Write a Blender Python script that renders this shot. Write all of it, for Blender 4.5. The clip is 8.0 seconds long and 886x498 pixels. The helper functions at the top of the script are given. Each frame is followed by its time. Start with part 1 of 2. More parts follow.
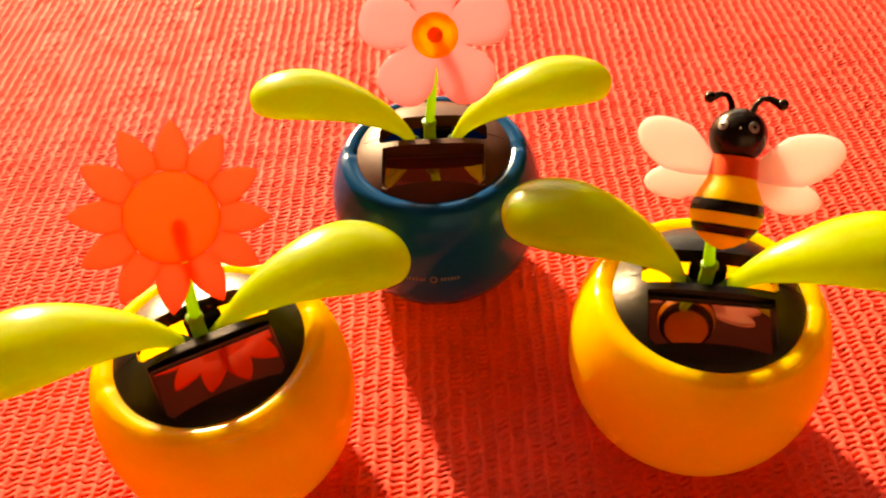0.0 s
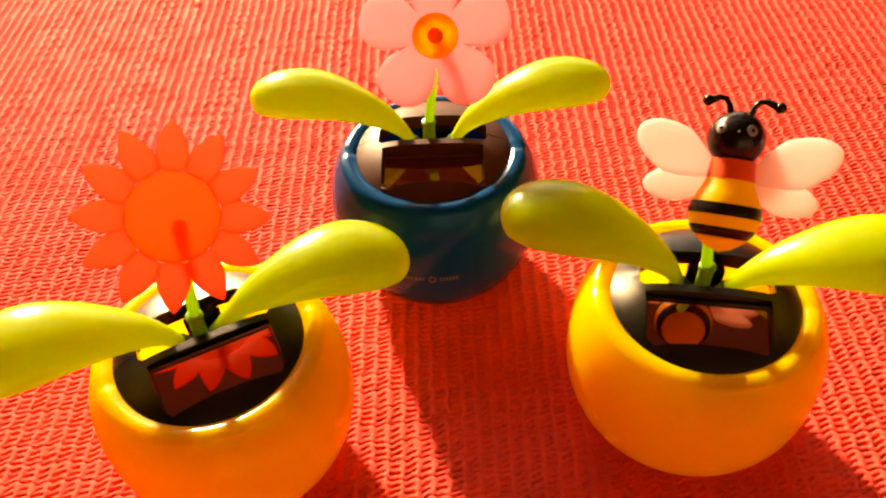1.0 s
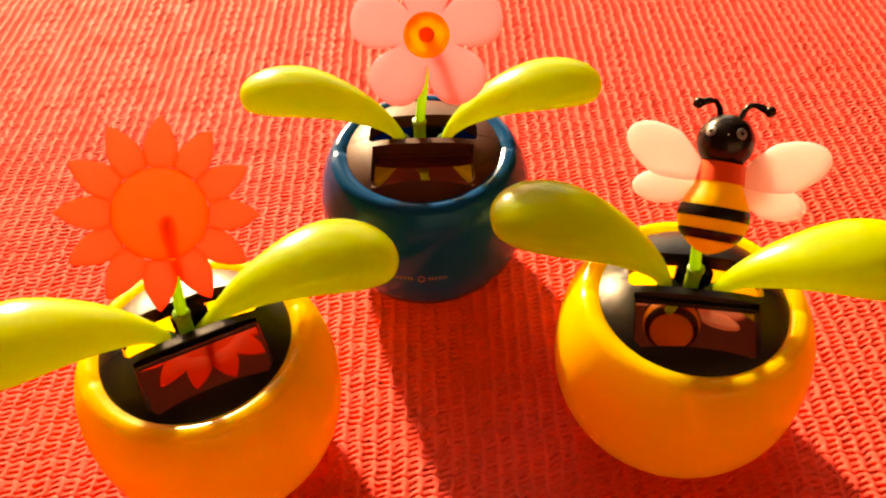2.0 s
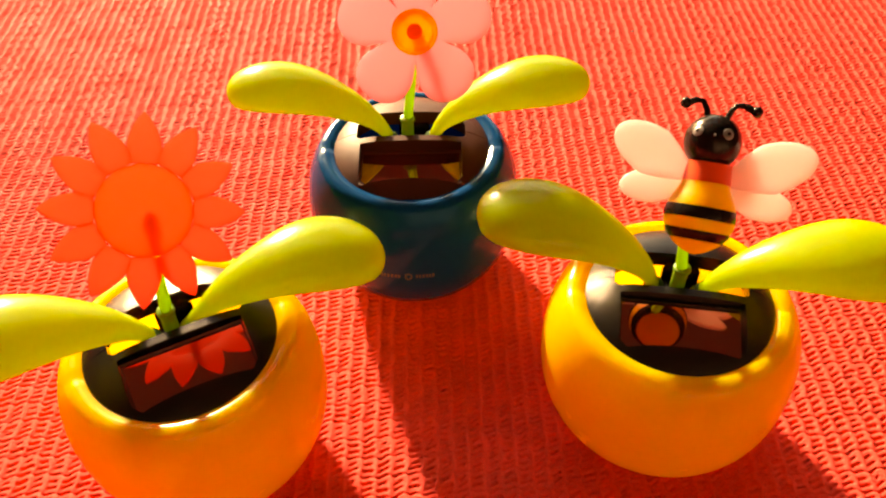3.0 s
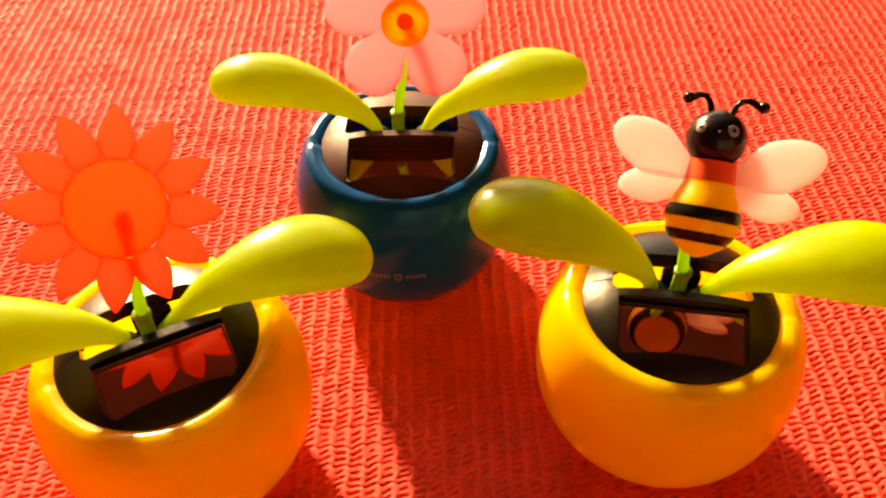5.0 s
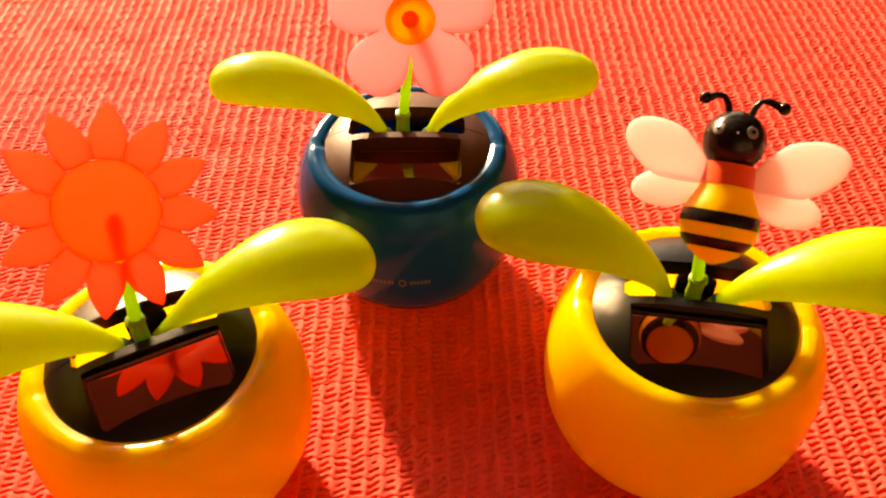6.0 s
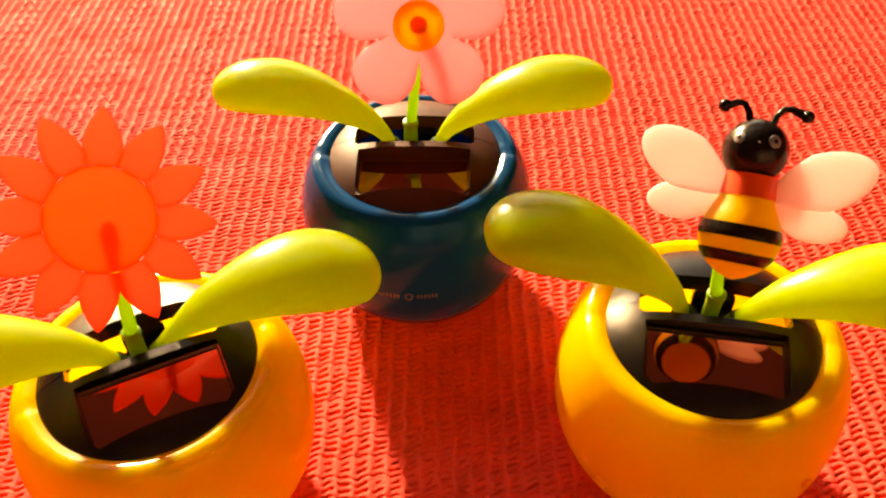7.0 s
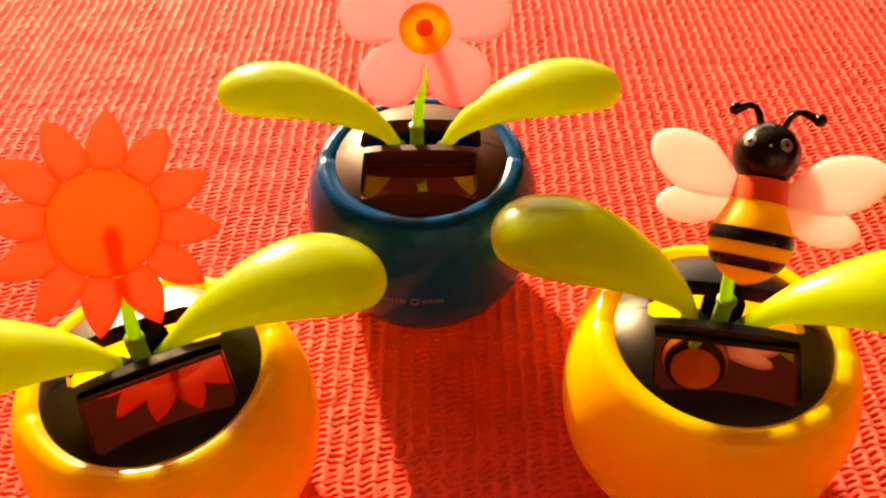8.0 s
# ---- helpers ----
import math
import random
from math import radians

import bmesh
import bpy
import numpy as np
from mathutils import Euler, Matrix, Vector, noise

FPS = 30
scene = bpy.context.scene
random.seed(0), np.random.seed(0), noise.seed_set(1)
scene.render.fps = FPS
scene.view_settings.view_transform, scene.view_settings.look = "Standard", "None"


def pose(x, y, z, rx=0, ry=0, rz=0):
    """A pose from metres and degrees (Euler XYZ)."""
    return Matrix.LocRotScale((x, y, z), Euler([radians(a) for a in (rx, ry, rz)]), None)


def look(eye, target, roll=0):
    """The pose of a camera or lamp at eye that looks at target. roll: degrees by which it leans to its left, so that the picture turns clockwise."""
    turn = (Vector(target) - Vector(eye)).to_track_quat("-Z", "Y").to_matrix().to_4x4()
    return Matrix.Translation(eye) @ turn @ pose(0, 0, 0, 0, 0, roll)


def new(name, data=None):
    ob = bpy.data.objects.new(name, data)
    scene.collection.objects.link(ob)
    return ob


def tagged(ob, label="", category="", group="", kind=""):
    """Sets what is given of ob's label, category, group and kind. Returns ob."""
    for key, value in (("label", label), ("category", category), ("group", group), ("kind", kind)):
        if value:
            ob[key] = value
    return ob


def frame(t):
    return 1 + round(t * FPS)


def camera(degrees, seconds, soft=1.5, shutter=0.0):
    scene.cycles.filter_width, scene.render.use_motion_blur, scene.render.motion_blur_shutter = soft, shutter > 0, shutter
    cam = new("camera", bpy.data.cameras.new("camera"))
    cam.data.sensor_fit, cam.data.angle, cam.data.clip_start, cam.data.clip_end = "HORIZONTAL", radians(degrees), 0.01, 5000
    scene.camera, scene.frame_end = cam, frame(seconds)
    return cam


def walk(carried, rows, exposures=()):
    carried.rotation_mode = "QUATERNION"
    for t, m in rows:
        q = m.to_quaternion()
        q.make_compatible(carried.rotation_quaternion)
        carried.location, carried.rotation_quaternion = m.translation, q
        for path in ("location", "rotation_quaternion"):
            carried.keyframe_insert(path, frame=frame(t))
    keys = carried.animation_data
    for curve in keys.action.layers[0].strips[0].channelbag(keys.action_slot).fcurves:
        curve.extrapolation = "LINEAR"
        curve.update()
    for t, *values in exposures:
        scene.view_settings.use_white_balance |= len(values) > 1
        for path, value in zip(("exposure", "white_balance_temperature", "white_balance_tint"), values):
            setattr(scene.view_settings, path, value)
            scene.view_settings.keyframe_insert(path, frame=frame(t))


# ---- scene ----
cam = camera(56.0, 8.0, soft=2.2)

# seconds, eye x y z in metres, yaw, pitch below level, lean in degrees
PATH = [
    (0.0, 0.00058, -0.00004, 0.22032, 0.266, 45.987, -4.067),
    (0.5, 0.00042, -0.00013, 0.22098, 0.217, 46.108, -3.937),
    (1.0, 0.00010, 0.00000, 0.22170, 0.000, 46.225, -3.563),
    (1.5, 0.00031, 0.00032, 0.22160, -0.377, 46.287, -2.977),
    (3.0, 0.00183, 0.00134, 0.22161, -1.775, 46.672, -1.382),
    (3.5, 0.00255, 0.00268, 0.22157, -2.021, 46.951, -1.180),
    (4.0, 0.00300, 0.00416, 0.22028, -2.178, 47.044, -1.007),
    (4.5, 0.00328, 0.00656, 0.21796, -2.256, 47.075, -0.880),
    (6.0, 0.00432, 0.01444, 0.20995, -1.407, 46.705, -1.095),
    (6.5, 0.00456, 0.01724, 0.20663, -0.899, 46.203, -1.287),
    (7.0, 0.00503, 0.01923, 0.20450, -0.430, 45.760, -1.450),
    (7.5, 0.00488, 0.02015, 0.20380, -0.158, 45.580, -1.567),
    (8.0, 0.00488, 0.02078, 0.20305, 0.107, 45.454, -1.753),
]


def eye_pose(x, y, z, yaw, pitch, lean):
    return pose(x, y, z, 0, 0, yaw) @ pose(0, 0, 0, 90 - pitch) @ pose(0, 0, 0, 0, 0, lean)


walk(cam, [(row[0], eye_pose(*row[1:])) for row in PATH], exposures=[(0.0, 1.87, 9800, 10), (8.0, 1.87, 9800, 10)])

# ---- light: low warm sun from behind the toys, clear sky ----
SUN_ELEVATION, SUN_TURN = 18.5, 22.0  # degrees above level; degrees from straight ahead towards the left
world = bpy.data.worlds.new("sky")
scene.world = world
world.use_nodes = True
sky = world.node_tree.nodes.new("ShaderNodeTexSky")
sky.sky_type, sky.sun_disc = "NISHITA", False
sky.sun_elevation, sky.sun_rotation = radians(SUN_ELEVATION), radians(-SUN_TURN)
sky.dust_density = 2.0
background = world.node_tree.nodes["Background"]
background.inputs["Strength"].default_value = 0.100
world.node_tree.links.new(sky.outputs["Color"], background.inputs["Color"])
sun_data = bpy.data.lights.new("sun", "SUN")
sun_data.energy, sun_data.angle, sun_data.color = 5.0, radians(3.6), (1.0, 0.86, 0.66)
sun = new("sun", sun_data)
sun_way = Vector((-math.sin(radians(SUN_TURN)) * math.cos(radians(SUN_ELEVATION)), math.cos(radians(SUN_TURN)) * math.cos(radians(SUN_ELEVATION)), math.sin(radians(SUN_ELEVATION))))
sun.matrix_world = look(sun_way * 3, (0, 0, 0))


# ---- materials ----
def plastic(name, color, rough=0.3, vary=0.12, grain=900.0, bump=0.15, metal=0.0, ior=1.5, coat=0.0, through_light=0.0, through_color=None, scatter=0.0, reach=0.003, sheen_tint=None):
    """Moulded plastic with slight unevenness of colour, fine relief and, if wanted, light coming through."""
    mat = bpy.data.materials.new(name)
    mat.use_nodes = True
    nodes, links = mat.node_tree.nodes, mat.node_tree.links
    shader = nodes["Principled BSDF"]
    place = nodes.new("ShaderNodeTexCoord")
    fine, coarse = nodes.new("ShaderNodeTexNoise"), nodes.new("ShaderNodeTexNoise")
    fine.inputs["Scale"].default_value, fine.inputs["Detail"].default_value = grain, 4
    coarse.inputs["Scale"].default_value, coarse.inputs["Detail"].default_value = 70, 3
    both = nodes.new("ShaderNodeMath")
    both.operation = "ADD"
    ramp = nodes.new("ShaderNodeMapRange")
    ramp.inputs["From Min"].default_value, ramp.inputs["From Max"].default_value = 0.6, 1.4
    ramp.inputs["To Min"].default_value, ramp.inputs["To Max"].default_value = 1 - vary, 1 + vary
    tint = nodes.new("ShaderNodeMix")
    tint.data_type, tint.blend_type = "RGBA", "MULTIPLY"
    tint.inputs["Factor"].default_value = 1.0
    tint.inputs["A"].default_value = (*color, 1)
    for noise_node in (fine, coarse):
        links.new(place.outputs["Object"], noise_node.inputs["Vector"])
    links.new(fine.outputs["Fac"], both.inputs[0])
    links.new(coarse.outputs["Fac"], both.inputs[1])
    links.new(both.outputs[0], ramp.inputs["Value"])
    links.new(ramp.outputs["Result"], tint.inputs["B"])
    links.new(tint.outputs["Result"], shader.inputs["Base Color"])
    gloss = nodes.new("ShaderNodeMapRange")
    gloss.inputs["To Min"].default_value, gloss.inputs["To Max"].default_value = rough * 0.75, rough * 1.25
    links.new(coarse.outputs["Fac"], gloss.inputs["Value"])
    links.new(gloss.outputs["Result"], shader.inputs["Roughness"])
    relief = nodes.new("ShaderNodeBump")
    relief.inputs["Strength"].default_value, relief.inputs["Distance"].default_value = bump, 0.0003
    links.new(fine.outputs["Fac"], relief.inputs["Height"])
    links.new(relief.outputs["Normal"], shader.inputs["Normal"])
    shader.inputs["Metallic"].default_value, shader.inputs["IOR"].default_value = metal, ior
    shader.inputs["Coat Weight"].default_value, shader.inputs["Coat Roughness"].default_value = coat, 0.05
    if sheen_tint:
        shader.inputs["Specular Tint"].default_value = (*sheen_tint, 1)
    if scatter:
        shader.inputs["Subsurface Weight"].default_value = scatter
        shader.inputs["Subsurface Radius"].default_value = (1.0, 0.6, 0.2)
        shader.inputs["Subsurface Scale"].default_value = reach
    if through_light:
        shine = nodes.new("ShaderNodeBsdfTranslucent")
        shine.inputs["Color"].default_value = (*(through_color or color), 1)
        mix = nodes.new("ShaderNodeMixShader")
        mix.inputs["Fac"].default_value = through_light
        links.new(shader.outputs[0], mix.inputs[1])
        links.new(shine.outputs[0], mix.inputs[2])
        links.new(mix.outputs[0], nodes["Material Output"].inputs["Surface"])
    return mat


MAT_RED = plastic("red_mat_foam", (0.87, 0.068, 0.053), 0.8, 0.2, 1500, 0.2, ior=1.32)
YELLOW_POT = plastic("glossy_yellow_plastic", (0.96, 0.56, 0.010), 0.25, 0.05, 500, 0.04, coat=0.1, scatter=0.8, reach=0.012, through_light=0.45, through_color=(1.0, 0.79, 0.02))
BLUE_POT = plastic("glossy_blue_plastic", (0.001, 0.046, 0.15), 0.16, 0.08, 500, 0.03, ior=1.32, sheen_tint=(0.35, 0.75, 1.0), through_light=0.10, through_color=(0.004, 0.14, 0.6))
BLACK_PANEL = plastic("black_satin_plastic", (0.003, 0.0026, 0.0022), 0.21, 0.2, 4000, 0.3, ior=1.55, sheen_tint=(1.0, 0.8, 0.62))
BROWN_PANEL = plastic("bronze_brown_plastic", (0.055, 0.014, 0.007), 0.42, 0.2, 2500, 0.2, ior=1.27, sheen_tint=(1.0, 0.7, 0.55))
LEAF_GREEN = plastic("lime_green_plastic", (0.36, 0.5, 0.025), 0.24, 0.12, 600, 0.05, scatter=0.8, reach=0.01, through_light=0.5, through_color=(0.63, 0.72, 0.04))
STEM_GREEN = plastic("lime_stem_plastic", (0.42, 0.70, 0.04), 0.35, 0.08, 900, 0.05, through_light=0.5)
SOCKET_GREEN = plastic("green_socket_plastic", (0.2, 0.38, 0.025), 0.4, 0.15, 500, 0.2, through_light=0.3)
# leaf joint green, with the shade at the leaf's root put into the colour
JOINT_SHADE_GREEN = plastic("shade_green_plastic", (0.03, 0.07, 0.008), 0.7, 0.1, ior=1.2)
PINK_PETAL = plastic("translucent_pink_plastic", (0.9, 0.4, 0.38), 0.4, 0.05, 500, 0.06, through_light=0.7, through_color=(1.0, 0.48, 0.54))
FLOWER_YELLOW = plastic("translucent_yellow_plastic", (0.95, 0.5, 0.02), 0.4, 0.05, 500, 0.05, through_light=0.8)
FLOWER_ORANGE = plastic("translucent_orange_plastic", (0.95, 0.32, 0.02), 0.4, 0.05, 500, 0.05, through_light=0.8)
RED_PETAL = plastic("translucent_red_plastic", (0.9, 0.09, 0.05), 0.2, 0.06, 350, 0.35, through_light=0.8, through_color=(1.0, 0.22, 0.17))
RED_CENTRE = plastic("translucent_orange_red_plastic", (0.9, 0.09, 0.04), 0.22, 0.2, 300, 0.4, through_light=0.8, through_color=(1.0, 0.225, 0.15))
BEE_BLACK = plastic("gloss_black_paint", (0.008, 0.006, 0.005), 0.22, 0.1, 700, 0.05, ior=1.34, sheen_tint=(1.0, 0.75, 0.6))
BEE_YELLOW = plastic("bee_yellow_plastic", (0.9, 0.53, 0.012), 0.3, 0.06, 700, 0.05, scatter=0.8, reach=0.008, through_light=0.45, through_color=(1.0, 0.72, 0.02))
BEE_RED = plastic("bee_red_collar_paint", (0.8, 0.07, 0.02), 0.35, 0.06)
EYE_GREY = plastic("grey_eye_print", (0.2, 0.185, 0.175), 0.35, 0.05)
WING_CREAM = plastic("milky_wing_plastic", (0.95, 0.88, 0.78), 0.4, 0.04, 500, 0.05, through_light=0.65, through_color=(1.0, 0.79, 0.80))
SOLAR_CELL = plastic("dark_solar_glass", (0.05, 0.007, 0.006), 0.04, 0.2, 300, 0.01, ior=3.4, sheen_tint=(1.0, 0.42, 0.3))
PRINT_GREY = plastic("pale_grey_print", (0.1, 0.1, 0.11), 0.5, 0.05)
FLOOR_TAN = plastic("plain_floor", (0.3, 0.22, 0.16), 0.6, 0.2, 60, 0.1)


# ---- mesh helpers ----
def mesh_object(name, bm, material, smooth=True):
    bmesh.ops.recalc_face_normals(bm, faces=bm.faces)
    data = bpy.data.meshes.new(name)
    bm.to_mesh(data)
    bm.free()
    data.materials.append(material)
    if smooth:
        data.polygons.foreach_set("use_smooth", [True] * len(data.polygons))
        data.set_sharp_from_angle(angle=radians(42))
    return new(name, data)


def part(name, bm, material, parent, label="", smooth=True):
    ob = mesh_object(name, bm, material, smooth)
    ob.parent = parent
    if label:
        tagged(ob, label)
    return ob


def skin(bm, rings, closed=True, cap_start=False, cap_end=False):
    """Quads between successive rings of points."""
    rows = [[bm.verts.new(p) for p in ring] for ring in rings]
    count = len(rows[0])
    for a, b in zip(rows, rows[1:]):
        for i in range(count if closed else count - 1):
            j = (i + 1) % count
            bm.faces.new((a[i], a[j], b[j], b[i]))
    if cap_start:
        bm.faces.new(rows[0])
    if cap_end:
        bm.faces.new(rows[-1])
    return rows


def turned(profile, count=64):
    """A body of revolution about z from (radius, height) pairs."""
    bm = bmesh.new()
    skin(bm, [[(r * math.cos(2 * math.pi * i / count), r * math.sin(2 * math.pi * i / count), z) for i in range(count)] for r, z in profile], cap_start=True, cap_end=True)
    return bm


def tube(points, radii, count=12):
    """A round rod along points, with a radius at each."""
    bm = bmesh.new()
    pts = [Vector(p) for p in points]
    rings = []
    for i, p in enumerate(pts):
        way = (pts[min(i + 1, len(pts) - 1)] - pts[max(i - 1, 0)]).normalized()
        side = way.cross(Vector((0, 1, 0.01))).normalized()
        other = way.cross(side)
        rings.append([p + radii[i] * (side * math.cos(a) + other * math.sin(a)) for a in (2 * math.pi * k / count for k in range(count))])
    skin(bm, rings, cap_start=True, cap_end=True)
    return bm


def ball(radius, centre=(0, 0, 0), squash=(1, 1, 1), segments=32):
    bm = bmesh.new()
    bmesh.ops.create_uvsphere(bm, u_segments=segments, v_segments=segments // 2, radius=radius)
    for v in bm.verts:
        v.co = Vector(centre) + Vector([c * s for c, s in zip(v.co, squash)])
    return bm


def moved(bm, m):
    bmesh.ops.transform(bm, matrix=m, verts=bm.verts)
    return bm


def smoothstep(a, b, x):
    x = min(1.0, max(0.0, (x - a) / (b - a)))
    return x * x * (3 - 2 * x)


def slab(outline, thick, rise=None, hole=0.0, rounded=True):
    """A thin plate: the outline (x, y) filled by rings towards its middle, z from rise(x, y), with a back side."""
    bm = bmesh.new()
    n = len(outline)
    cx, cy = sum(p[0] for p in outline) / n, sum(p[1] for p in outline) / n
    rise = rise or (lambda x, y: 0.0)
    front, back = [], []
    for f in (max(0.02, hole), max(0.3, hole + 0.1), 0.6, 0.85, 0.96, 1.0):
        ring = [(cx + (x - cx) * f, cy + (y - cy) * f) for x, y in outline]
        if hole and not front:
            ring = [(0.0060 * x / math.hypot(x, y), 0.0060 * y / math.hypot(x, y)) for x, y in outline]
        half = thick / 2 * (1.0 if f < 0.95 or not rounded else 0.8 if f < 1 else 0.35)
        front.append([(x, y, rise(x, y) + half) for x, y in ring])
        back.append([(x, y, rise(x, y) - half) for x, y in ring])
    if hole:
        skin(bm, front + back[::-1] + front[:1])
        bmesh.ops.remove_doubles(bm, verts=bm.verts, dist=1e-7)
    else:
        skin(bm, front + back[::-1], cap_start=True, cap_end=True)
    return bm


# ---- floor and mat ----
bm = bmesh.new()
bmesh.ops.create_grid(bm, x_segments=8, y_segments=8, size=60)
floor = tagged(mesh_object("floor", moved(bm, pose(0, 0, -0.004)), FLOOR_TAN, False), "plain tan floor under the red mat", "floor", kind="structure")

WALL_PAINT = plastic("plain_wall_paint", (0.24, 0.20, 0.17), 0.85, 0.15, 40, 0.1)


def plain_box(name, x0, x1, y0, y1, z0, z1, label, category):
    bm = bmesh.new()
    bmesh.ops.create_cube(bm, size=1)
    bmesh.ops.transform(bm, matrix=pose((x0 + x1) / 2, (y0 + y1) / 2, (z0 + z1) / 2) @ Matrix.Diagonal((x1 - x0, y1 - y0, z1 - z0, 1)), verts=bm.verts)
    return tagged(mesh_object(name, bm, WALL_PAINT, False), label, category, kind="structure")


# a plain room round the mat; daylight comes through the wide window beyond the toys
plain_box("wall_south", -1.7, 1.7, -1.5, -1.4, -0.004, 2.4, "plain wall", "wall")
plain_box("wall_west", -1.7, -1.6, -1.4, 1.3, -0.004, 2.4, "plain wall", "wall")
plain_box("wall_east", 1.6, 1.7, -1.4, 1.3, -0.004, 2.4, "plain wall", "wall")
plain_box("ceiling", -1.7, 1.7, -1.5, 1.4, 2.4, 2.5, "plain ceiling", "ceiling")
# unseen crossbar at z 0.74 to 1.12, made tall to darken the blue toy's cell reflection
for x0, x1, z0, z1 in ((-1.7, -1.35, -0.004, 2.4), (0.62, 1.7, -0.004, 2.4), (-1.35, 0.62, -0.004, 0.08), (-1.35, 0.62, 2.15, 2.4), (-1.35, 0.62, 0.74, 1.12), (-0.60, -0.52, 1.12, 2.15), (0.06, 0.14, 1.12, 2.15)):
    plain_box("wall_north", x0, x1, 1.3, 1.4, z0, z1, "plain wall and bars round the window opening", "wall")

RIB, ROW = 0.0046, 0.0021  # spacing of the mat's ribs and of the cross strands


def weave(x0, x1, first, last, across, along, seed):
    """Relief of a soft knitted-looking mat: wavering ribs joined by short lumpy strands with narrow slits between them."""
    rng = np.random.default_rng(seed)
    xs = np.arange(x0, x1, RIB / across)[None, :]
    rows = np.arange(first, last, 1.0 / along)[:, None]
    lumps = rng.normal(0, 1, (last - first + 3, int((x1 - x0) / RIB) + 4))

    def uneven(across_at, along_at):
        """Smooth random values, one for every strand between two ribs."""
        a, b = np.broadcast_arrays(across_at - np.floor(x0 / RIB), along_at - first + 1.0)
        ia, ib = np.clip(a.astype(int), 0, lumps.shape[1] - 1), np.clip(b.astype(int), 0, lumps.shape[0] - 1)
        return lumps[ib, ia]

    meander = 0.06 * np.sin(2 * math.pi * rows / 3.0) + 0.04 * np.sin(rows * 0.7) + 0.03 * np.sin(rows * 2.1 + 4 * np.sin(xs / RIB * 0.31))
    phase = xs / RIB - 0.010 * rows + meander
    cell = np.floor(phase)
    u = phase - cell  # 0 .. 1 from rib to rib
    bow = 0.19 * np.sin(2 * math.pi * u + 0.2) + 0.20 * np.sin(1.9 * phase + 0.37 * rows) + 0.12 * np.sin(3.1 * phase - 0.83 * rows)
    v = rows + bow
    strand = np.floor(v)
    kind = np.mod(strand + 0 * u, 3)  # 0: a slit right across, through the ribs; 1 and 2: short slits between two ribs
    lift = np.mod(v, 3.0) - 0.5
    v = v - strand
    wobble = uneven(cell, strand)
    reach = np.where(kind == 0, 0.62, np.where(kind == 1, 0.31, 0.27)) + 0.05 * wobble
    shift = np.where(kind == 1, 0.04, np.where(kind == 2, -0.02, 0.0))
    inside = 1.0 / (1.0 + np.exp((np.abs(u - 0.5 - shift) - reach) / 0.030))
    rib = np.exp(-(np.minimum(u, 1 - u) / 0.19) ** 2)
    width = np.where(kind == 0, 0.20 - 0.05 * rib, 0.21) + 0.025 * wobble
    slit = inside * np.exp(-((v - 0.5) / width) ** 4)
    knot = 0.92 - 0.08 * np.cos(2 * math.pi * lift / 3.0)
    depth = np.where(kind == 0, 0.00072 - 0.00045 * rib, 0.00088)
    z = -0.00042 + 0.00036 * rib * knot - 0.00013 * (1 - rib) * np.cos(2 * math.pi * v) + 0.00004 * wobble - depth * slit
    x, y = np.broadcast_arrays(xs, rows * ROW)
    verts = np.stack([x, y, z], -1).reshape(-1, 3)
    wide = xs.shape[1]
    a = (np.arange(rows.shape[0] - 1)[:, None] * wide + np.arange(wide - 1)).ravel()
    faces = np.stack([a, a + 1, a + wide + 1, a + wide], -1)
    data = bpy.data.meshes.new("weave")
    data.vertices.add(len(verts))
    data.vertices.foreach_set("co", verts.ravel())
    data.loops.add(faces.size)
    data.loops.foreach_set("vertex_index", faces.ravel().astype(np.int32))
    data.polygons.add(len(faces))
    data.polygons.foreach_set("loop_start", np.arange(0, faces.size, 4, dtype=np.int32))
    data.polygons.foreach_set("use_smooth", np.ones(len(faces), dtype=bool))
    data.update(calc_edges=True)
    data.materials.append(MAT_RED)
    return data


bm = bmesh.new()
bmesh.ops.create_cube(bm, size=1)
bmesh.ops.transform(bm, matrix=Matrix.Diagonal((2.6, 1.9, 0.0025, 1)), verts=bm.verts)
bmesh.ops.bevel(bm, geom=bm.edges[:], offset=0.0008, segments=2, affect="EDGES")
mat_sheet = tagged(mesh_object("mat", moved(bm, pose(0, 0.3, -0.00255)), MAT_RED), "coral-red soft mat with a coarse knitted relief", "mat")
for box in ((-0.22, 0.24, 48, 132, 10, 7, 3), (-0.32, 0.34, 132, 231, 8, 5, 4)):
    strands = new("weave", weave(*box))
    strands.parent = mat_sheet
    tagged(strands, "lumpy red foam strands joined by ribs", kind="stuff")

# ---- solar toys ----
R, MIDDLE, HALF, POWER = 0.035, 0.0291, 0.0339, 2.35  # pot: greatest radius, its height, half height, fullness
RIM_Z, PANEL_R, SLOT_X, WALL = 0.0509, 0.0247, 0.0174, 0.0020


def pot_radius(z):
    return R * max(1e-6, 1 - abs((z - MIDDLE) / HALF) ** POWER) ** (1 / POWER)


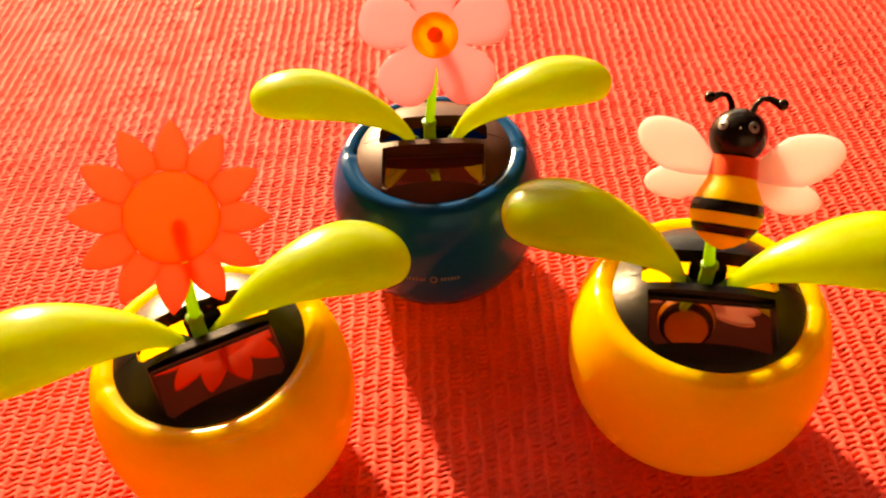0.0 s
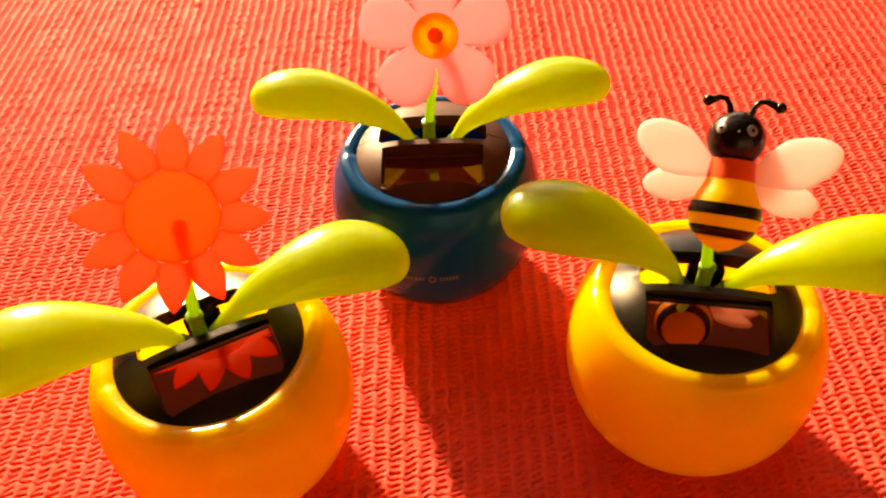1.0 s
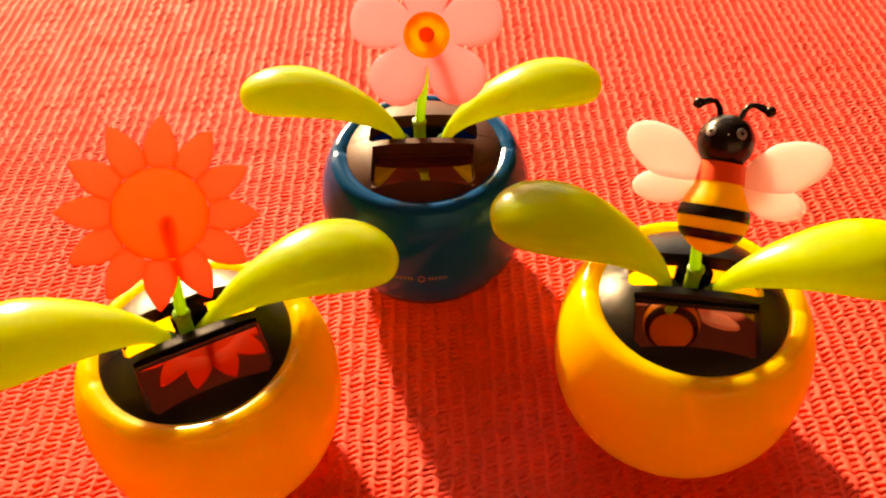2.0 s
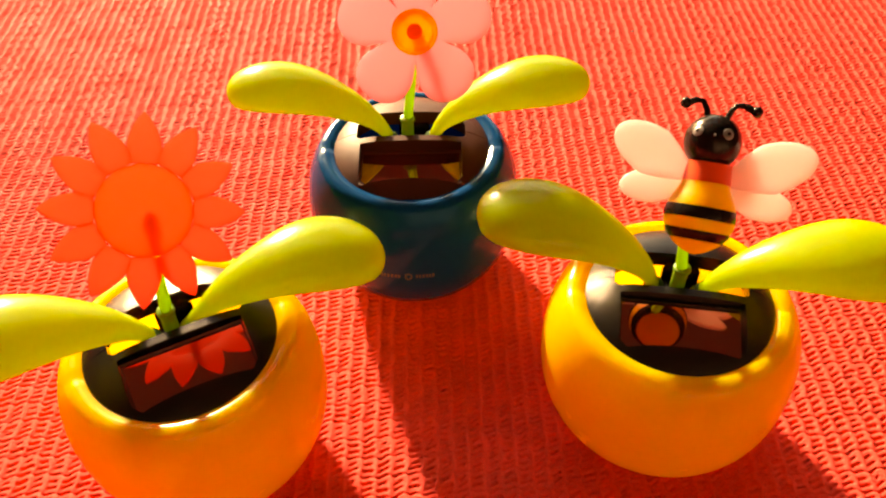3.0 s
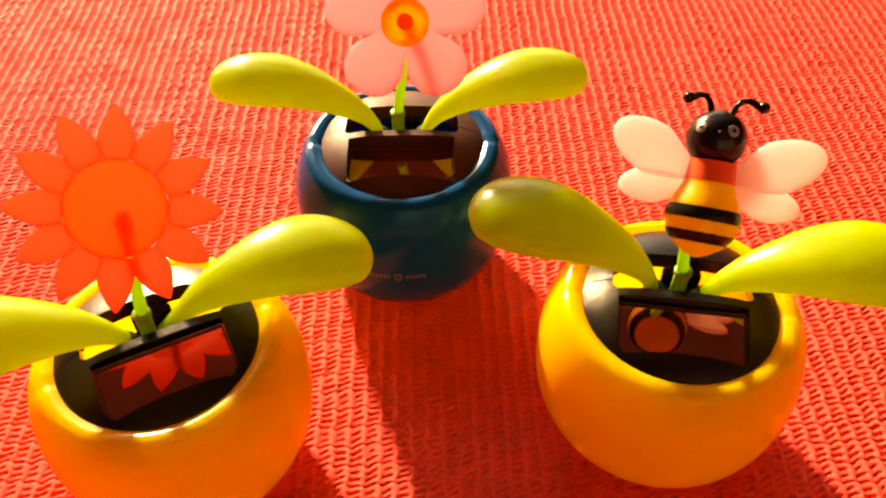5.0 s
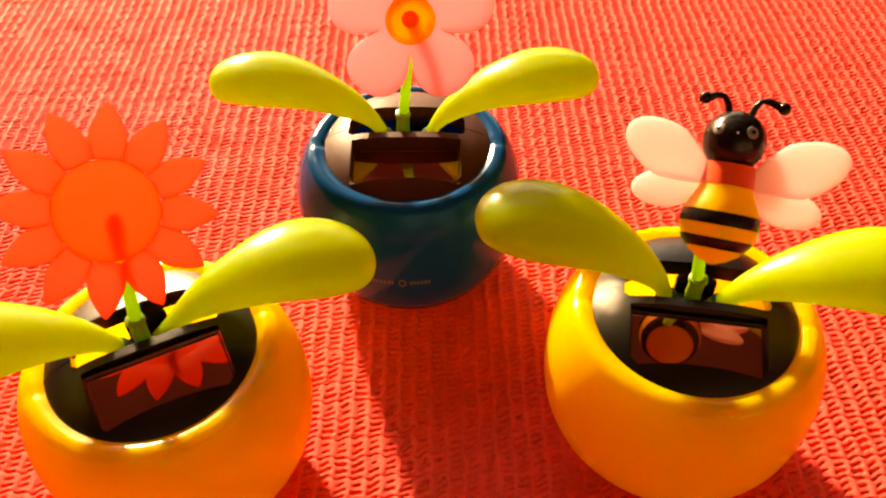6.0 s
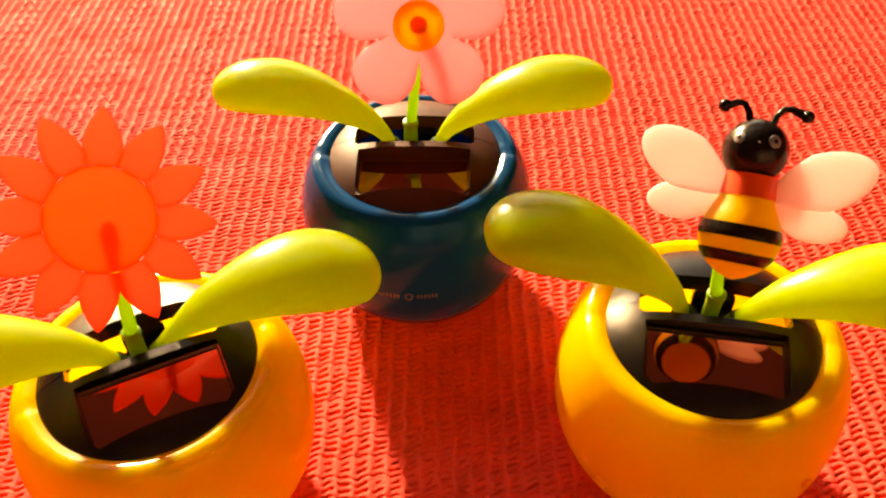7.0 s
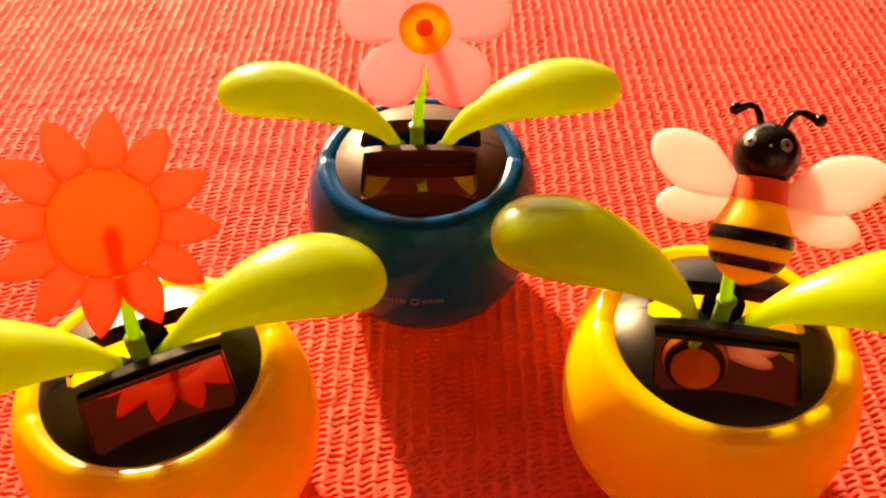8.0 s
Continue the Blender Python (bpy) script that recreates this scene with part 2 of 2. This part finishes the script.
def pot_mesh():
    """Round pot with a flat foot, a rolled lip and a hollow inside."""
    outer = [(0.001, 0.0), (pot_radius(0) - 0.0012, 0.0), (pot_radius(0.0005), 0.0006)]
    outer += [(pot_radius(z), z) for z in np.linspace(0.0015, 0.0490, 28)]
    start, bend = radians(31.4), 0.0035
    lip_r, lip_z = pot_radius(0.0490) - bend * math.cos(start), 0.0490 - bend * math.sin(start)
    lip = [(lip_r + bend * math.cos(a), lip_z + bend * math.sin(a)) for a in np.linspace(start + 0.12, radians(125), 12)]
    lip += [(PANEL_R + 0.0002, RIM_Z - 0.0010), (PANEL_R + 0.0002, RIM_Z - 0.0045)]
    inner = [(PANEL_R, RIM_Z - 0.006)] + [(pot_radius(z) - WALL, z) for z in np.linspace(0.0425, 0.0022, 18)] + [(0.001, 0.0020)]
    bm = turned(outer + lip + inner, 96)
    for v in bm.verts:  # shallow notch in the lip where the two halves of the top meet
        if v.co.z > 0.0475 and abs(v.co.y) < 0.0004:
            v.co.z -= 0.0006
    return bm


def dome(x, y):
    return RIM_Z - 0.0006 + 0.0048 * (1 - (math.hypot(x, y - 0.0012) / PANEL_R) ** 3.6)


def columns_plate(spans, thick, droop=0.0):
    """A plate under the dome from columns: for each pair of x values a list of (low, high) limits, given as functions of x."""
    bm = bmesh.new()
    for x0, x1, low, high, steps in spans:
        rows = []
        for x in (x0, x1):
            a, b = low(x), high(x)
            rows.append([bm.verts.new((x, a + (b - a) * k / steps, dome(x, a + (b - a) * k / steps))) for k in range(steps + 1)])
        for k in range(steps):
            try:
                bm.faces.new((rows[0][k], rows[1][k], rows[1][k + 1], rows[0][k + 1]))
            except ValueError:
                pass
    bmesh.ops.remove_doubles(bm, verts=bm.verts, dist=2e-5)
    bmesh.ops.dissolve_degenerate(bm, edges=bm.edges, dist=1e-6)
    for v in bm.verts:  # the ends may droop towards the lip
        v.co.z -= droop * max(0.0, (abs(v.co.x) - 0.0160) / 0.0087) ** 2
    rim = [e for e in bm.edges if len(e.link_faces) == 1]
    made = bmesh.ops.extrude_edge_only(bm, edges=rim)["geom"]
    for v in made:
        if isinstance(v, bmesh.types.BMVert):
            v.co.z -= thick
    return bm


WINDOW_X, WINDOW_BACK, WINDOW_FRONT, CELL_Z = 0.0160, -0.0030, -0.0184, 0.0494
SLOT_FRONT, SLOT_BACK, SEAM = -0.0006, 0.0118, 0.0022


def front_panel_mesh():
    edge = lambda x: -math.sqrt(max(0.0, PANEL_R ** 2 - x * x))
    low_window = lambda x: WINDOW_FRONT + 0.0024 * max(0.0, abs(x) - WINDOW_X + 0.0022) / 0.0022
    back_window = lambda x: WINDOW_BACK
    slot = lambda x: SLOT_FRONT + 0.0010 * smoothstep(SLOT_X - 0.0012, SLOT_X, abs(x))
    seam = lambda x: SEAM
    xs = [-PANEL_R * math.cos(a) for a in np.linspace(0.0, math.pi, 61)] + [s * (SLOT_X - d) for s in (-1, 1) for d in (0.0003, 0.0006, 0.0009, 0.0012)] + [-WINDOW_X, WINDOW_X, 0.0022 - WINDOW_X, WINDOW_X - 0.0022, -SLOT_X, SLOT_X]
    xs = sorted(x for x in xs if abs(x) < PANEL_R - 1e-5)
    spans = []
    for a, b in zip(xs, xs[1:]):
        middle = abs(a + b) / 2
        if middle < WINDOW_X:
            spans += [(a, b, edge, low_window, 6), (a, b, back_window, slot, 2)]
        elif middle < SLOT_X:
            spans += [(a, b, edge, slot, 8)]
        else:
            spans += [(a, b, edge, seam, 8)]
    return columns_plate(spans, 0.0080)


def back_panel_mesh():
    edge = lambda x: math.sqrt(max(0.0, PANEL_R ** 2 - x * x))
    slot = lambda x: SLOT_BACK - 0.0036 * smoothstep(0.6 * SLOT_X, SLOT_X, abs(x)) - 0.0012 * smoothstep(SLOT_X - 0.0012, SLOT_X, abs(x))
    seam = lambda x: SEAM + 0.0004
    xs = sorted([-PANEL_R * math.cos(a) for a in np.linspace(0.0, math.pi, 61)] + [-SLOT_X, SLOT_X] + [s * (SLOT_X - d) for s in (-1, 1) for d in (0.0003, 0.0006, 0.0009, 0.0012)])
    xs = [x for x in xs if abs(x) < PANEL_R - 1e-5]
    spans = []
    for a, b in zip(xs, xs[1:]):
        spans.append((a, b, slot if abs(a + b) / 2 < SLOT_X else seam, edge, 8))
    return columns_plate(spans, 0.0050, 0.0003)


def cell_mesh(tilt):
    """The flat solar plate at the bottom of the window."""
    bm = bmesh.new()
    bmesh.ops.create_cube(bm, size=1)
    bmesh.ops.transform(bm, matrix=Matrix.Diagonal((2 * WINDOW_X + 0.0010, WINDOW_BACK - WINDOW_FRONT - 0.0002, 0.0010, 1)), verts=bm.verts)
    return moved(bm, pose(0, (WINDOW_BACK + WINDOW_FRONT) / 2, CELL_Z, tilt))


def cell_frame_mesh(tilt):
    """A thin raised border round the solar plate."""
    bm = bmesh.new()
    for x, y, sx, sy in ((0, -0.0076, 0.0314, 0.0005), (0, 0.0074, 0.0314, 0.0007), (-0.0155, 0, 0.0005, 0.0150), (0.0155, 0, 0.0005, 0.0150)):
        made = bmesh.ops.create_cube(bm, size=1)["verts"]
        bmesh.ops.transform(bm, matrix=pose(x, y, 0.0008) @ Matrix.Diagonal((sx, sy, 0.0008, 1)), verts=made)
    return moved(bm, pose(0, (WINDOW_BACK + WINDOW_FRONT) / 2, CELL_Z, tilt))


def leaf_mesh(flap, width=0.0122):
    """A plump spoon-shaped leaf that grows out of the slot towards +x, turned by flap degrees about its foot."""
    bones = [(-0.0015, -0.0075), (0.0005, -0.003), (0.003, 0.0025), (0.0075, 0.008), (0.0135, 0.0130), (0.020, 0.0170), (0.027, 0.0198), (0.034, 0.0213), (0.040, 0.0216), (0.0440, 0.0212), (0.0457, 0.0208)]
    wide = [0.19, 0.22, 0.31, 0.50, 0.70, 0.88, 1.0, 0.98, 0.82, 0.52, 0.06]
    pts = []
    last = len(bones) - 1
    for i in range(4 * last + 1):
        u = i / 4
        k = min(int(u), last - 1)
        f = u - k
        p = [bones[min(max(k + d, 0), last)] for d in (-1, 0, 1, 2)]
        w = [wide[min(max(k + d, 0), last)] for d in (-1, 0, 1, 2)]
        blend = lambda q: 0.5 * (2 * q[1] + (q[2] - q[0]) * f + (2 * q[0] - 5 * q[1] + 4 * q[2] - q[3]) * f * f + (3 * q[1] - q[0] - 3 * q[2] + q[3]) * f ** 3)
        pts.append((blend([q[0] for q in p]), blend([q[1] for q in p]), max(0.03, blend(w))))
    bm = bmesh.new()
    rings = []
    for i, (x, z, w) in enumerate(pts):
        a, b = pts[max(i - 1, 0)], pts[min(i + 1, len(pts) - 1)]
        way = Vector((b[0] - a[0], 0, b[1] - a[1])).normalized()
        up = Vector((-way.z, 0, way.x))
        ring = []
        for k in range(28):
            c, s = math.cos(2 * math.pi * k / 28), math.sin(2 * math.pi * k / 28)
            thick = width * w * (0.56 if s > 0 else 0.42) + 0.0006 * min(1.0, w * 3)
            ring.append(Vector((x, 0, z)) + Vector((0, 1, 0)) * (width * w * c) + up * (thick * s))
        rings.append(ring)
    skin(bm, rings, cap_start=True, cap_end=True)
    return moved(bm, pose(0, 0, 0, 0, -flap, 0))


def new_toy(name, x, y, yaw, pot_material, panel_material, pot_label, leaf_flaps, leaf_widths, cell_tilt, label):
    toy = new(name)
    toy.matrix_world = pose(x, y, -0.0004, 0, 0, yaw)
    tagged(toy, label, "solar toy", "solar toys on the mat")
    part("pot", pot_mesh(), pot_material, toy, pot_label)
    for panel in (part("front_panel", front_panel_mesh(), panel_material, toy), part("back_panel", back_panel_mesh(), panel_material, toy)):
        worn = panel.modifiers.new("edge", "BEVEL")
        worn.width, worn.segments, worn.limit_method, worn.angle_limit = 0.00035, 2, "ANGLE", radians(50)
    cell = part("solar_cell", cell_mesh(cell_tilt), SOLAR_CELL, toy, "dark glossy solar cell", False)
    part("cell_frame", cell_frame_mesh(cell_tilt), panel_material, cell, "", False)
    bm = bmesh.new()
    for bx, by, bz, sx, sy, sz in ((-0.0052, 0.0036, 0.0440, 0.0060, 0.0080, 0.0090), (0.0054, 0.0038, 0.0440, 0.0056, 0.0080, 0.0080), (0.0008, 0.0098, 0.0446, 0.0100, 0.0024, 0.0136), (0.0, 0.0030, 0.0385, 0.0170, 0.0120, 0.0060)):
        made = bmesh.ops.create_cube(bm, size=1)["verts"]
        bmesh.ops.transform(bm, matrix=pose(bx, by, bz) @ Matrix.Diagonal((sx, sy, sz, 1)), verts=made)
    bmesh.ops.bevel(bm, geom=bm.edges[:], offset=0.0005, segments=2, affect="EDGES")
    part("mechanism", bm, BLACK_PANEL, toy, "dark swing mechanism inside the slot", False)
    for side, flap, width in zip((-1, 1), leaf_flaps, leaf_widths):
        bm = leaf_mesh(flap, width)
        leaf = part("leaf", bm, LEAF_GREEN, toy, "plump glossy lime-green leaf")
        part("leaf_joint", ball(0.0026, (0.0066 * side, 0.0036, 0.0495), (1.1, 1.2, 1.3), 16), JOINT_SHADE_GREEN, toy, "green joint of a leaf, coloured dark for the shade at its root")
        leaf.matrix_local = pose(0.0072 * side, 0.0034, 0.0548, 0, 0, 0 if side > 0 else 180)
    return toy


def add_stem(toy, top, lean=0.0):
    """Socket and thin tapered stem out of the slot."""
    part("stem_socket", tube([(-0.001, 0.0022, 0.044), (-0.001, 0.0022, 0.055), (-0.0009, 0.0022, 0.0586), (-0.0009, 0.0022, 0.0592), (-0.0009, 0.0022, 0.0600), (-0.0009, 0.0022, 0.0604)], [0.0021, 0.0019, 0.0019, 0.0023, 0.0022, 0.0015], 16), SOCKET_GREEN, toy)
    points, radii = [], []
    for k in range(9):
        f = k / 8
        points.append((-0.0009 + (top[0] + 0.0009) * f + lean * f * (1 - f), 0.0022 + (top[1] - 0.0022) * f * f, 0.058 + (top[2] - 0.058) * f))
        radii.append(0.0015 - 0.0003 * f)
    part("stem", tube(points, radii, 12), STEM_GREEN, toy)


def head_pose(x, y, z, tilt, turn=0.0, spin=0.0):
    """Local frame of a flower head: its own z faces the viewer's side, tilt degrees up from level."""
    return pose(x, y, z) @ pose(0, 0, 0, 0, 0, turn) @ pose(0, 0, 0, 90 - tilt) @ pose(0, 0, 0, 0, 0, spin)


def add_pink_flower(toy, m):
    outline = []
    for k in range(120):
        t = 2 * math.pi * k / 120
        lobe = ((5 * (t - math.pi / 2) / (2 * math.pi) + 0.5) % 1.0 - 0.5) * 2  # -1 .. 1 across a petal
        r = 0.0086 + 0.0138 * (1 - abs(lobe) ** 2.4) ** 0.58
        outline.append((r * math.cos(t), r * math.sin(t)))
    head = part("flower_head", slab(outline, 0.0011, lambda x, y: 1.2 * (x * x + y * y), hole=0.27), PINK_PETAL, toy, "translucent pale pink flower of five round petals")
    head.matrix_local = m
    part("centre_ring", turned([(0.0020, 0.0004), (0.0061, 0.0), (0.0066, 0.0008), (0.0062, 0.0016), (0.0056, 0.0018), (0.0050, 0.0014), (0.0020, 0.0012)], 40), FLOWER_YELLOW, head, "translucent yellow round flower centre")
    part("centre_knob", turned([(0.0005, -0.0010), (0.0020, -0.0008), (0.0023, 0.0008), (0.0021, 0.0016), (0.0016, 0.0022), (0.0004, 0.0024)], 24), FLOWER_ORANGE, head, "orange knob at the flower's centre")
    part("stem_peg", turned([(0.0004, -0.0072), (0.0013, -0.0070), (0.0016, -0.0030), (0.0018, -0.0006), (0.0004, -0.0004)], 20), STEM_GREEN, head, "green peg behind the flower")


def add_red_flower(toy, m):
    head = part("flower_head", turned([(0.0005, -0.0004), (0.006, -0.0003), (0.0090, -0.0001), (0.0104, 0.0001), (0.0104, 0.0007), (0.0090, 0.0004), (0.006, 0.0002), (0.0005, 0.0001)], 96), RED_CENTRE, toy, "translucent orange-red flower with pointed petals")
    head.matrix_local = m
    for k in range(12):
        side = []
        for i in range(17):
            reach = 0.01032 + 0.01138 * math.sin(math.pi / 2 * i / 16)
            side.append((reach, min(reach * math.tan(radians(15.06)), 0.0038 * max(0.0, 1 - (max(0.0, reach - 0.0132) / 0.0085) ** 1.9) ** 0.85)))
        outline = side + [(x, -y) for x, y in side[-2::-1]]
        bm = slab(outline, 0.0006, lambda x, y: 0.0004 + 9.0 * (math.hypot(x, y) - 0.0102) ** 2, rounded=False)
        part("petal", moved(bm, pose(0, 0, 0.00003 * (k % 2), 0, 0, 30 * k + 90)), RED_PETAL, head)

    part("hub", moved(turned([(0.0004, -0.0034), (0.0011, -0.0032), (0.0014, -0.0012), (0.0004, -0.0010)], 20), pose(0.0006, -0.0010, 0)), STEM_GREEN, head, "green stem end behind the flower")


def add_bee(toy, m):
    """Bee ornament: along its own y from tail to head, facing its own z."""
    shape = [(0.0004, 0.0), (0.0026, 0.0008), (0.0050, 0.0024), (0.0068, 0.0046), (0.0077, 0.0070), (0.0078, 0.0090), (0.0073, 0.0112), (0.0063, 0.0133), (0.0055, 0.0150), (0.0051, 0.0163)]
    upright = Matrix.Rotation(radians(-90), 4, "X")

    def radius(h):
        for (r0, h0), (r1, h1) in zip(shape, shape[1:]):
            if h0 <= h <= h1:
                return r0 + (r1 - r0) * (h - h0) / (h1 - h0)
        return shape[-1][0]

    body = part("bee_body", moved(turned(shape + [(0.0004, 0.0165)], 48), upright), BEE_YELLOW, toy, "yellow striped bee ornament on the stem")
    body.matrix_local = m
    for low, high in ((0.0033, 0.0054), (0.0080, 0.0106)):
        hs = np.linspace(low, high, 6)
        prof = [(radius(hs[0]) - 0.0003, hs[0])] + [(radius(h) + 0.00018, h) for h in hs] + [(radius(hs[-1]) - 0.0003, hs[-1])]
        bm = bmesh.new()
        skin(bm, [[(r * math.cos(2 * math.pi * i / 48), r * math.sin(2 * math.pi * i / 48), z) for i in range(48)] for r, z in prof])
        part("stripe", moved(bm, upright), BEE_BLACK, body, "black painted stripe")
    part("collar", moved(turned([(0.0004, 0.0160), (0.0053, 0.0161), (0.0050, 0.0185), (0.0048, 0.0205), (0.0004, 0.0206)], 40), upright), BEE_RED, body, "red collar band")
    head = part("bee_head", ball(0.0063), BEE_BLACK, toy, "glossy black round bee head")
    head.matrix_local = m @ pose(-0.0004, 0.0252, 0.0)
    for x in (-0.0037, 0.0029):
        way = Vector((x, 0.0016, 0.0053)).normalized()
        place = Matrix.Translation(way * 0.00615) @ way.to_track_quat("Z", "Y").to_matrix().to_4x4()
        eye = moved(turned([(0.0003, -0.0004), (0.00125, -0.0004), (0.00125, 0.0001), (0.0011, 0.00025), (0.0003, 0.0003)], 24), place)
        part("eye", eye, EYE_GREY, head, "grey round eye")
        part("pupil", moved(turned([(0.0001, 0.0), (0.0004, 0.0), (0.0004, 0.0004), (0.0001, 0.0005)], 16), place), BEE_BLACK, head)
    part("nose_dot", ball(0.00022, (0.0002, 0.0010, 0.0062), segments=12), EYE_GREY, head)
    for s, reach in ((-1, 0.0072), (1, 0.0080)):
        pts = [(s * 0.0020, 0.0050, 0.0), (s * 0.0026, 0.0072, 0.0002), (s * 0.0036, 0.0086, 0.0003), (s * 0.0050, 0.0088, 0.0003), (s * (reach - 0.0008), 0.0080, 0.0003)]
        antenna = part("antenna", tube(pts, [0.0008, 0.0007, 0.00065, 0.0007, 0.0009], 10), BEE_BLACK, head)
        part("antenna_tip", ball(0.0013, (s * reach, 0.0078, 0.0003), segments=16), BEE_BLACK, head)
    for s in (-1, 1):
        for long, wide, turn, lift, oy in ((0.0103, 0.0056, 25, 0.0004, 0.0168), (0.0080, 0.0040, -8, -0.0006, 0.0150)):
            outline = []
            for i in range(36):
                t = 2 * math.pi * i / 36
                outline.append((long * (1 - math.cos(t)), wide * math.sin(t) * (1 - 0.50 * math.cos(t) if math.cos(t) > 0 else 1)))
            bm = slab(outline, 0.0010, lambda x, y: 6.0 * x * y * 0.1)
            wing = moved(bm, pose(s * 0.0030, oy, lift - 0.0012, 0, 0, turn if s > 0 else 180 - turn))
            part("wing", wing, WING_CREAM, body, "milky cream plastic wing")


blue_toy = new_toy("solar_flower", -0.0011, 0.2094, math.degrees(-0.0428), BLUE_POT, BROWN_PANEL, "glossy dark blue round pot", (-8, -7), (0.0106, 0.0106), 0, "blue solar dancing flower toy with pink blossom on red mat")
add_stem(blue_toy, (0.0028, 0.0044, 0.0876))
add_pink_flower(blue_toy, head_pose(0.0028, 0.0, 0.0918, 44, 0, 0))

red_toy = new_toy("solar_flower", -0.0626, 0.1359, math.degrees(0.4216), YELLOW_POT, BLACK_PANEL, "glossy orange-yellow round pot", (-11, -30), (0.0122, 0.0128), 20, "orange-yellow solar dancing flower toy with red blossom on mat")
add_stem(red_toy, (0.0030, 0.001, 0.0933))
add_red_flower(red_toy, head_pose(0.0030, 0.0, 0.0948, 42, 0, 10))

bee_toy = new_toy("solar_bee", 0.0689, 0.1412, math.degrees(-0.1986), YELLOW_POT, BLACK_PANEL, "glossy orange-yellow round pot", (-6, -14), (0.0120, 0.0124), 13, "orange-yellow solar dancing toy with striped bee on red mat")
add_stem(bee_toy, (-0.0036, -0.0008, 0.0775))
add_bee(bee_toy, head_pose(-0.0020, -0.0075, 0.0752, 44, -13, 4) @ Matrix.Scale(1.07, 4))


def add_mark(toy):
    """Maker's print low on the pot's front, as plain bars round a small ring."""
    z = 0.0266
    front = math.sqrt(pot_radius(z) ** 2) + 0.00012

    def bar(u, width, high):
        bm = bmesh.new()
        bmesh.ops.create_cube(bm, size=1)
        bmesh.ops.transform(bm, matrix=Matrix.Diagonal((width, 0.0002, high, 1)), verts=bm.verts)
        turn = math.degrees(u / front)
        slope = -12
        return moved(bm, pose(0, 0, 0, 0, 0, turn) @ pose(0, -front, z, slope))

    for u in (-0.0086, -0.0076, -0.0064, -0.0052, -0.0040, -0.0030, 0.0026, 0.0036, 0.0047, 0.0058, 0.0068, 0.0078):
        part("print_bar", bar(u - 0.0012, 0.0006, 0.0011), PRINT_GREY, toy, "faint grey print", False)
    bm = bmesh.new()
    skin(bm, [[(r * math.cos(2 * math.pi * i / 24), r * math.sin(2 * math.pi * i / 24), h) for i in range(24)] for r, h in ((0.0008, 0.0), (0.0008, 0.0002), (0.0012, 0.0002), (0.0012, 0.0))])
    part("print_ring", moved(bm, pose(0, 0, 0, 0, 0, math.degrees(-0.0012 / front)) @ pose(0, -front, z, 78)), PRINT_GREY, toy, "faint grey print", False)


add_mark(blue_toy)


def add_crumb(name, x, y, long, wide, turn, material, label, category):
    """A tiny uneven bit lying on the mat."""
    rng = random.Random(int(x * 1e5) + 7)
    bm = bmesh.new()
    bmesh.ops.create_icosphere(bm, subdivisions=2, radius=0.5)
    for v in bm.verts:
        v.co *= 1 + rng.uniform(-0.22, 0.22)
    bmesh.ops.transform(bm, matrix=pose(x, y, wide * 0.32, 0, 0, turn) @ Matrix.Diagonal((long, wide, wide * 0.7, 1)), verts=bm.verts)
    return tagged(mesh_object(name, bm, material), label, category)


CRUMB_PALE = plastic("pale_crumb", (0.8, 0.62, 0.3), 0.7, 0.2)
SPECK_DARK = plastic("dark_speck", (0.06, 0.012, 0.01), 0.8, 0.2)
for x, y, long, wide, turn in ((0.0528, 0.2376, 0.0014, 0.0009, 20), (0.0538, 0.2350, 0.0017, 0.0009, 65), (0.0583, 0.2327, 0.0016, 0.0010, -30)):
    tagged(add_crumb("crumb", x, y, long, wide, turn, CRUMB_PALE, "tiny pale yellow crumb lying on the red mat", "crumb"), group="crumbs on the mat")
add_crumb("lint", -0.1213, 0.4026, 0.0050, 0.0016, 70, CRUMB_PALE, "small pale bit of lint on the red mat", "lint")
add_crumb("speck", 0.1065, 0.3480, 0.0014, 0.0011, 0, SPECK_DARK, "tiny dark speck of dirt on the mat", "speck")
